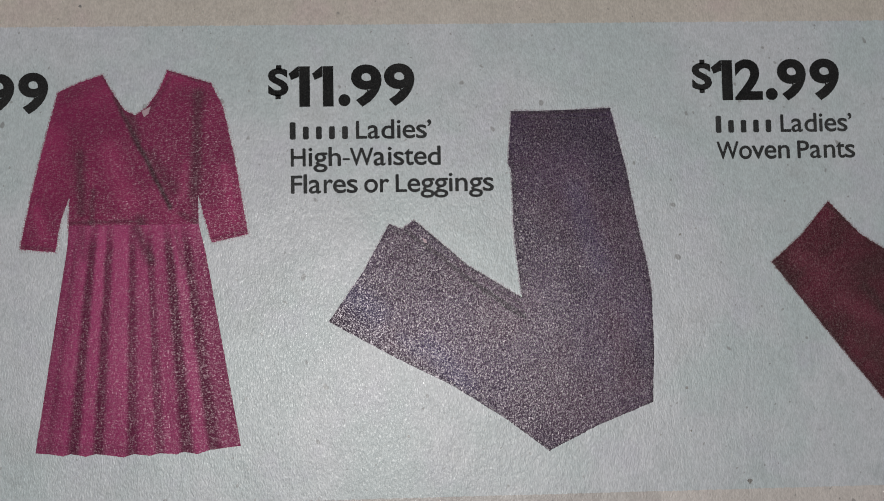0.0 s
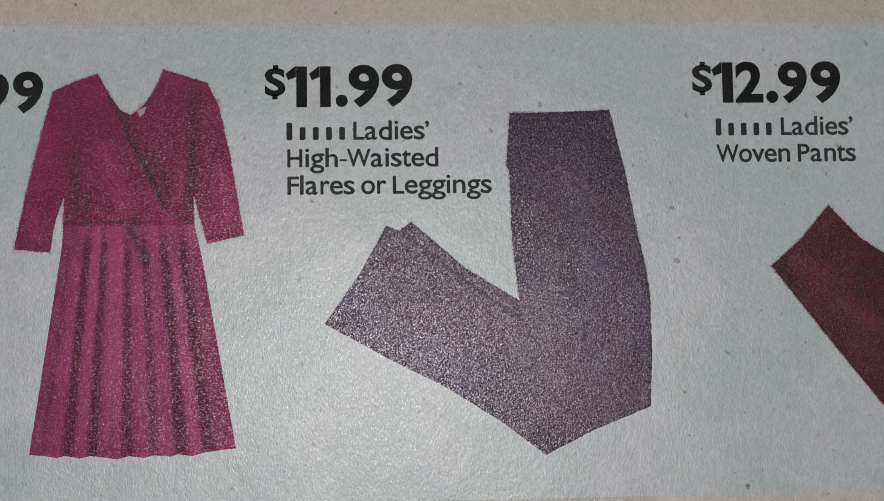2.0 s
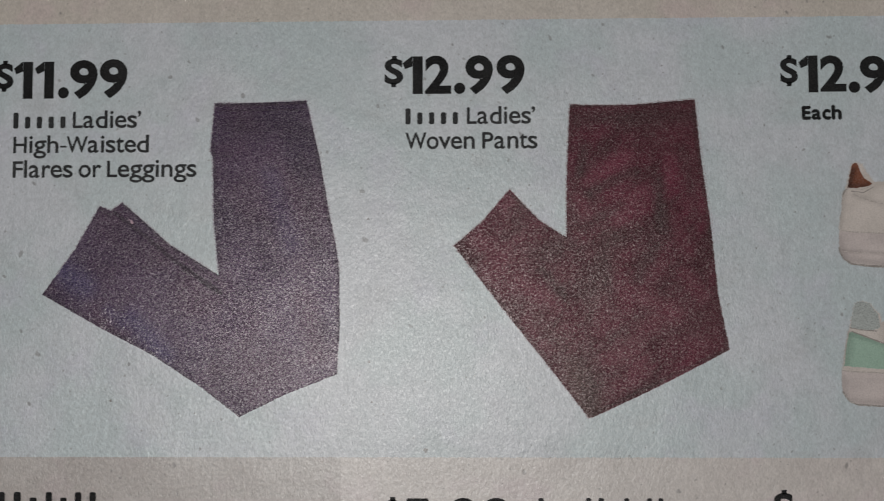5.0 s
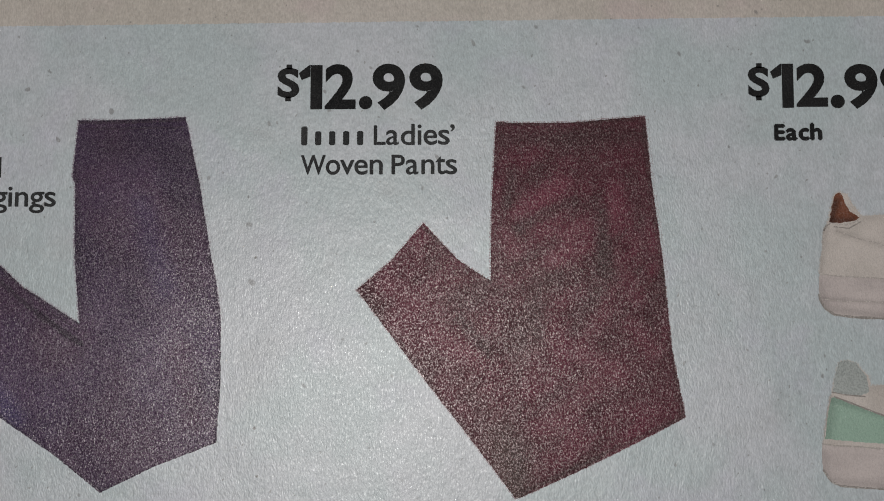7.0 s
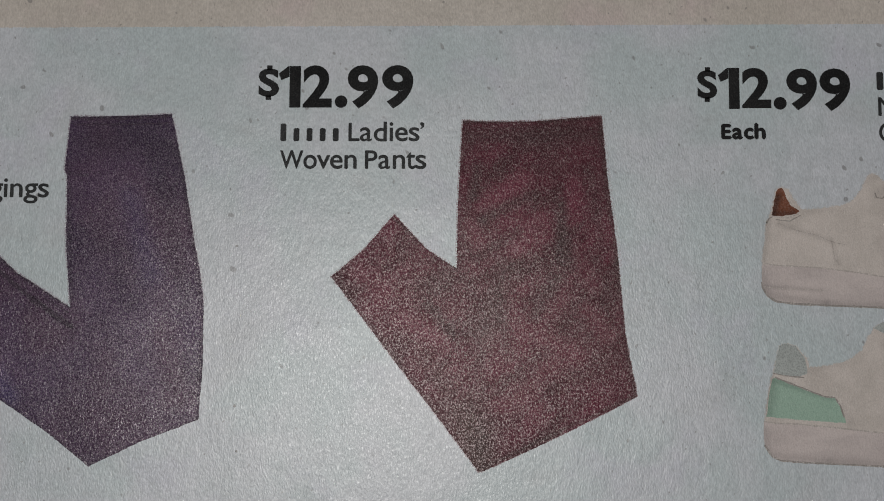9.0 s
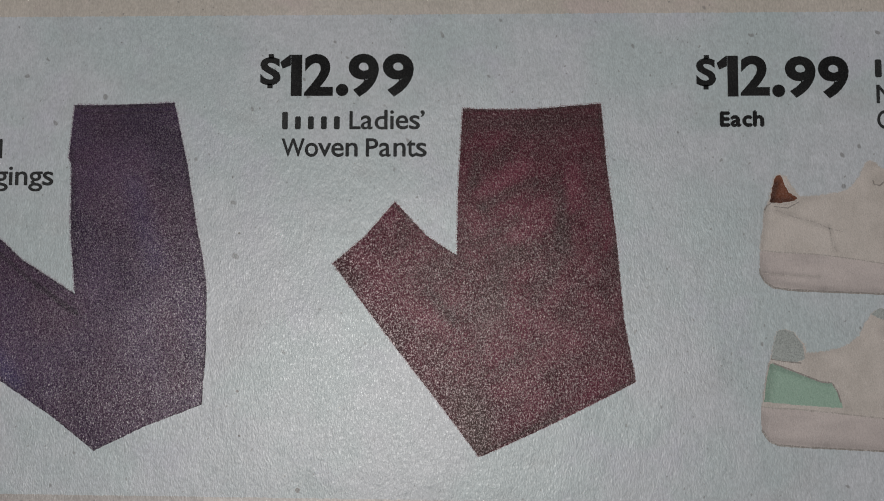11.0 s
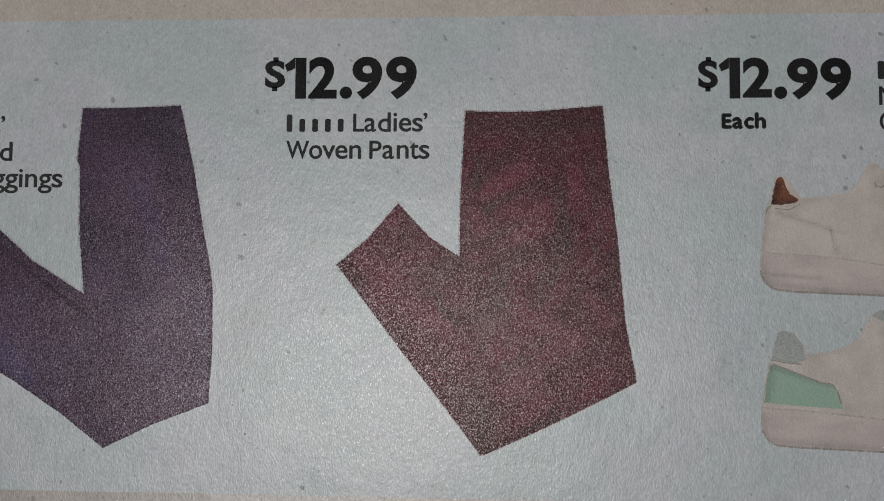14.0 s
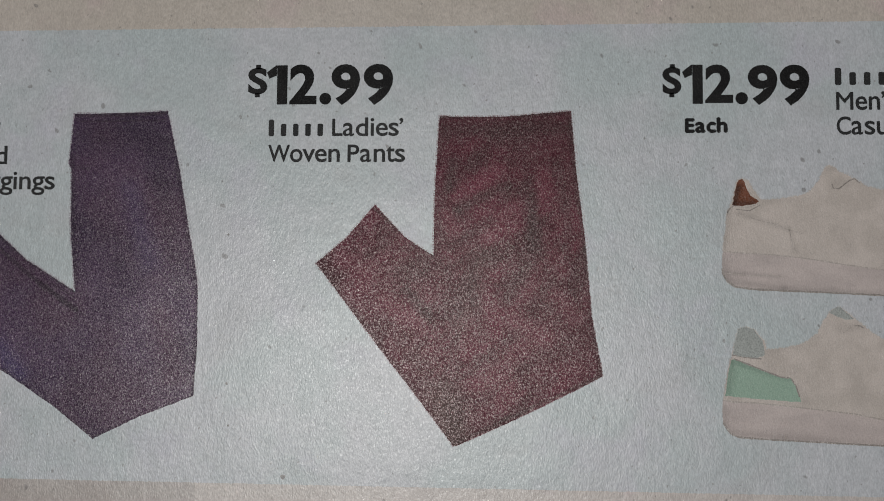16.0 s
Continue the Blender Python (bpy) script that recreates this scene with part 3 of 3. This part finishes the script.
line(bars(-27.1, -36.9, -17.6, -33.9, (1, 0, 0, 0, 1)) + bars(-16.3, -36.9, -12.9, -33.9, (1, 0)) + bars(-11.6, -36.9, -4.2, -33.9, (1, 0, 1, 1)), 0, BLACK)
line(bars(60.0, -37.3, 67.6, -34.6, (1, 0, 0, 0, 1)) + bars(68.6, -37.3, 71.2, -34.6, (1, 0)) + bars(72.3, -37.3, 77.9, -34.6, (1, 0, 1, 1)), 0)
price([("$", 37.5, -39.2, 40.4, -34.5), ("", 41.0, -40.1, 44.2, -34.7), (".", 45.3, -40.1, 46.8, -38.6), ("9", 47.2, -40.1, 51.3, -34.6), ("9", 51.9, -40.1, 56.1, -34.6)])
price([("$", 93.6, -38.1, 96.4, -33.4)])


def picture(name, points, material, rim, label, shift=(-0.04, 0.02), ragged=0.08, fuzz=0.14):
    """A printed garment: its silhouette with a frayed rim where the colours do not quite meet."""
    edge = outline(points, 0.2, ragged)
    ob = part(name, flat(edge, P1 + 0.005), material, flyer, label)
    part("colour_rim", flat(grown(edge, fuzz), P1 - 0.005, shift), RIMS[rim], ob, "frayed rim of printed colour")
    part("colour_haze", flat(grown(edge, 2.4 * fuzz), P1 - 0.010, (0.10, -0.09)), HAZES[rim], ob, "thin spatter of stray ink dots")
    return ob


# the wrap dress
dress = picture("dress_picture", ((-43.0, 28.8), (-41.6, 26.3), (-40.0, 23.9), (-38.6, 23.2), (-37.2, 24.1, -0.3), (-34.3, 29.4), (-28.4, 27.5), (-26.8, 24.2),
                                  (-25.3, 17.5), (-23.5, 6.8), (-28.4, 5.8), (-30.2, 12.3), (-30.1, 7.4), (-47.4, 7.4),
                                  (-47.3, 12.2), (-48.4, 9.1), (-49.1, 4.8), (-53.8, 5.3), (-52.25, 13.0), (-50.75, 19.3), (-48.9, 26.4, 0.15)),
                WINE_TOP, "wine", "printed picture of a wine-red wrap dress")
hem = [(-51.5, -21.7)]
for x, y in ((-49.5, -21.9), (-47.9, -22.2), (-46.9, -21.9), (-45.0, -22.3), (-43.6, -22.0), (-40.0, -22.5), (-38.6, -22.1), (-36.7, -22.4), (-35.2, -22.1), (-33.0, -22.3),
             (-32.2, -22.0), (-30.4, -22.3), (-28.5, -21.8), (-24.6, -21.4)):
    hem.append((x, y))
edge = outline(hem + [(-29.2, 4.6), (-30.1, 8.3), (-47.3, 8.3), (-47.6, 5.0)], 0.3, 0.05)
skirt = part("skirt", flat(edge, P2), WINE_SKIRT, dress, "pleated wine-red skirt of the printed dress")
part("neck_label", flat(outline(((-37.7, 23.7), (-36.5, 24.4), (-36.8, 23.4), (-37.4, 22.9)), 0.3, 0.02), P2), LABEL, dress, "small pale label in the neckline")

# the folded leggings and the folded woven trousers
leggings = picture("leggings_picture", ((12.5, 23.2), (19.0, 23.1), (26.2, 23.5), (27.2, 19.2), (28.2, 14.9), (29.8, 5.9, 0.15), (31.2, -2.2), (31.3, -9.9), (30.9, -16.9), (23.2, -19.9),
                             (16.6, -23.1), (11.0, -18.8), (3.5, -13.95), (-4.0, -10.15), (-12.8, -5.2), (-8.0, 1.6), (-4.5, 7.9), (-2.8, 7.2), (-1.1, 8.4),
                             (6.1, 2.1), (13.4, -2.4), (12.5, 5.8), (12.3, 15.1), (11.9, 15.9)),
        PURPLE, "purple", "printed picture of folded heather-purple leggings")
trousers = picture("trousers_picture", ((65.2, 22.6, -0.1), (74.7, 22.5), (83.5, 23.2), (84.2, 15.0), (85.4, 5.6), (86.3, -5.2), (87.8, -13.4, 0.22), (67.5, -23.3), (62.4, -16.7),
                             (56.0, -8.6), (48.0, 1.8), (52.3, 5.5), (56.2, 10.1), (60.2, 5.8, -0.1), (64.5, 3.0), (64.6, 11.9)),
        MAROON, "maroon", "printed picture of folded dark maroon woven trousers")



def piece(name, points, material, parent, label=""):
    return part(name, flat(outline(points, 0.3, 0.03), P1 + 0.010), material, parent, label)


piece("sleeve", ((-48.7, 26.2), (-46.6, 20.0), (-47.4, 12.2), (-48.4, 9.2), (-49.2, 4.9), (-53.7, 5.4), (-52.0, 13.0), (-50.4, 19.1)), WINE_TOP, dress, "long wine-red sleeve")
piece("sleeve", ((-28.6, 27.3), (-30.3, 20.0), (-30.2, 12.4), (-28.4, 5.9), (-23.6, 6.8), (-25.4, 17.5), (-26.9, 24.2)), WINE_TOP, dress, "long wine-red sleeve")
piece("wrap_front", ((-42.9, 28.5), (-38.4, 19.3), (-33.9, 10.7), (-33.2, 8.6), (-45.8, 8.6), (-46.2, 20.0)), WINE_TOP, dress, "overlapping front of the wrap dress")
piece("waistband", ((12.6, 23.1), (26.15, 23.4), (26.5, 21.9), (12.5, 21.8)), PURPLE, leggings, "dark waistband of the leggings")
piece("lower_leg", ((13.2, -2.6), (6.1, 1.9), (-1.1, 8.2), (-2.8, 7.1), (-4.5, 7.7), (-8.0, 1.5), (-12.5, -5.1), (-4.0, -9.9), (3.5, -13.7), (11.0, -18.5), (14.6, -6.0)), PURPLE, leggings, "folded lower leg of the leggings")
piece("waistband", ((65.3, 22.5), (74.7, 22.4), (83.4, 23.1), (83.6, 21.4), (65.2, 21.0)), MAROON, trousers, "dark waistband of the trousers")
piece("lower_leg", ((64.3, 2.9), (60.2, 5.7), (56.2, 9.9), (52.3, 5.4), (48.2, 1.8), (56.1, -8.5), (62.4, -16.5), (66.0, -12.0)), MAROON, trousers, "folded lower leg of the trousers")

for points, width in ((((-1.6, 6.6), (3.2, 2.6), (8.3, -1.4), (13.4, -4.8)), 0.26), (((9.8, -1.2), (13.3, -3.2)), 0.20), (((12.7, 22.9), (19.0, 22.75), (26.0, 23.15)), 0.22), (((13.0, 22.1), (19.0, 22.0), (26.0, 22.3)), 0.16)):
    part("seam", stroke(points, width, P2), SEAM, leggings, "dark stitched seam")

# the pair of casual shoes; their toes run out of the page's row
def shoe(upper, sole, lining, heel, heel_label):
    body = picture("shoe_picture", upper, SHOE, "beige", "printed picture of a beige low-top casual shoe", (0, 0), 0.12, 0.12)
    part("sole", flat(outline(sole, 0.3, 0.08), P2), SOLE, body, "grey-pink rubber sole of the printed shoe")
    part("collar_lining", flat(outline(lining, 0.2, 0.12), P2), heel, body, heel_label)
    return body


first = shoe(((104.0, 3.2), (104.1, 4.5), (104.5, 6.9), (104.7, 9.2), (105.3, 10.2), (105.7, 12.3), (106.1, 13.5), (106.8, 13.8), (107.6, 13.4), (108.3, 12.1), (109.3, 10.8, -0.1), (113.2, 11.2, -0.2), (115.9, 12.1),
              (117.2, 13.8), (117.8, 15.2), (118.4, 15.6), (119.1, 15.3), (119.8, 14.6), (121.7, 13.8), (123.2, 12.7), (125.6, 12.1), (134.0, 8.5, 0.6), (143.0, 4.6, 0.7), (146.0, 0.0), (125.0, 0.6), (112.0, 2.4)),
             ((104.0, 3.7), (103.9, 1.9), (104.0, 0.7), (104.6, -0.4), (105.7, -1.1), (108.0, -1.4), (112.8, -1.6), (118.8, -1.8), (125.3, -2.1), (144.0, -2.3), (147.0, -0.8), (146.2, 0.6), (125.4, 1.3), (120.3, 2.0), (112.9, 3.1), (105.4, 3.6)),
             ((105.4, 10.0), (105.7, 11.9), (106.2, 13.5), (106.8, 13.7), (107.2, 12.7), (107.8, 11.4), (109.0, 10.6), (108.4, 10.2), (107.0, 10.0)), RUST, "rust-brown lining of the heel collar")
second = shoe(((103.9, -16.5), (104.1, -14.9), (104.5, -12.6), (104.8, -11.1), (105.1, -10.2), (105.5, -8.5), (106.0, -6.8), (106.8, -6.5), (108.0, -6.8), (109.4, -8.4), (109.7, -9.5, -0.1), (112.7, -9.1, -0.1), (114.9, -8.4),
               (116.5, -7.2), (117.2, -5.7), (118.0, -4.5), (119.3, -3.6), (121.3, -5.2), (122.8, -6.4), (123.5, -7.1), (125.1, -7.9), (134.0, -11.6, 0.6), (143.0, -15.6, 0.7), (146.0, -20.2), (124.0, -19.4), (112.0, -17.8), (104.2, -17.2)),
              ((103.8, -16.3), (103.7, -17.9), (103.8, -19.6), (104.7, -20.8), (105.8, -21.3), (108.8, -21.5), (114.0, -21.7), (119.1, -21.9), (124.8, -22.1), (144.0, -22.4), (147.0, -21.0), (146.2, -19.6), (124.9, -18.7), (117.7, -17.6), (112.6, -17.1),
               (105.1, -16.6)),
              ((105.1, -10.4), (105.5, -8.5), (106.0, -6.8), (106.8, -6.5), (108.0, -6.8), (109.2, -8.4), (109.5, -10.2), (108.2, -10.8)), SLATE, "grey lining of the heel collar")
part("heel_patch", flat(outline(((104.8, -11.1), (105.4, -10.8), (108.9, -12.2), (111.5, -13.2), (112.8, -13.3), (113.5, -14.4), (113.9, -15.5), (114.1, -16.5), (110.4, -16.3), (105.2, -15.9), (104.1, -15.8), (104.4, -13.0)), 0.3, 0.08), P2 + 0.005),
     GREEN, second, "mint-green heel patch of the printed shoe")
part("tongue", flat(outline(((118.0, -4.5), (118.7, -3.9), (119.3, -3.6), (120.2, -4.4), (121.3, -5.3), (120.2, -5.4), (119.1, -5.0)), 0.2, 0.1), P2), SLATE, second, "grey-green tongue of the printed shoe")
for name, body, width, ink, points in (
        ("sole_edge", first, 0.34, EDGE, ((103.95, 1.4), (104.0, 0.7), (104.6, -0.4), (105.7, -1.1), (108.0, -1.4), (112.8, -1.6), (118.8, -1.8), (125.3, -2.1), (144.0, -2.3))),
        ("sole_edge", second, 0.30, EDGE, ((103.8, -19.4), (104.7, -20.8), (105.8, -21.3), (108.8, -21.5), (114.0, -21.7), (119.1, -21.9), (124.8, -22.1), (144.0, -22.4))),
        ("sole_seam", first, 0.22, RIB, ((104.0, 3.9), (105.4, 3.6), (110.7, 3.3), (112.9, 3.1), (116.6, 2.6), (120.3, 2.0), (125.4, 1.3), (146.0, 0.4))),
        ("sole_seam", second, 0.22, RIB, ((103.8, -16.4), (105.1, -16.6), (108.1, -16.7), (112.6, -17.1), (117.7, -17.6), (121.4, -18.0), (124.9, -18.7), (146.0, -19.6))),
        ("sole_rib", first, 0.14, RIB, ((104.1, 0.8), (106.9, 0.5), (109.9, 0.5), (112.1, 0.3))),
        ("collar_edge", first, 0.24, EDGE, ((104.7, 9.0), (105.0, 9.6), (105.5, 9.9))),
        ("collar_edge", first, 0.14, RIB, ((105.5, 9.9), (107.4, 9.7), (109.0, 10.3))),
        ("collar_edge", first, 0.18, EDGE, ((105.9, 9.5), (107.7, 9.3), (109.1, 10.1))),
        ("collar_edge", second, 0.20, EDGE, ((105.1, -10.3), (106.7, -10.6), (109.0, -10.8))),
        ("stitch_line", first, 0.18, RIB, ((106.2, 9.0), (108.9, 8.0), (111.1, 7.5), (112.8, 6.7), (114.8, 6.2))),
        ("stitch_line", first, 0.14, RIB, ((113.0, 6.7), (113.3, 4.6), (113.9, 3.6))),
        ("patch_edge", second, 0.26, EDGE, ((105.3, -10.8), (108.9, -12.2), (111.5, -13.2), (112.8, -13.3), (113.5, -14.4), (113.9, -15.8))),
        ("heel_edge", first, 0.16, RIB, ((104.1, 4.5), (104.5, 6.9), (104.7, 9.2))),
        ("heel_edge", second, 0.20, RIB, ((104.1, -15.6), (104.5, -12.6), (105.0, -10.6))),
        ("lace", first, 0.22, EDGE, ((118.7, 13.0), (118.9, 12.4), (119.6, 12.3), (120.2, 12.8), (121.1, 13.5), (121.7, 13.7), (122.4, 13.1))),
        ("lace", second, 0.26, EDGE, ((121.3, -6.2), (122.0, -6.2), (122.5, -6.5))),
        ("lace", second, 0.18, RIB, ((119.8, -7.2), (120.9, -6.4)))):
    part(name, stroke(points, width, P3), ink, body)

# flecks in the pulp
for x, y, r in ((43.8, -27.85, 0.34), (35.6, -15.1, 0.20), (36.0, -20.9, 0.16), (-2.3, -20.7, 0.2), (-46.0, 38.3, 0.2), (35.4, 5.8, 0.17)):
    pts = [(x + r * math.cos(a) * (1 + 0.3 * math.sin(3 * a + x)), y + r * math.sin(a)) for a in (k * math.tau / 12 for k in range(12))]
    part("fleck", flat(pts, P1), FLECK, flyer, "dark fleck in the pulp paper")
part("fleck", flat(outline(((0.0, 5.9), (0.5, 5.7), (0.6, 5.2), (0.2, 5.3)), 0.2, 0.05), P2 + 0.01), LABEL, leggings, "pale fleck where the ink did not take")
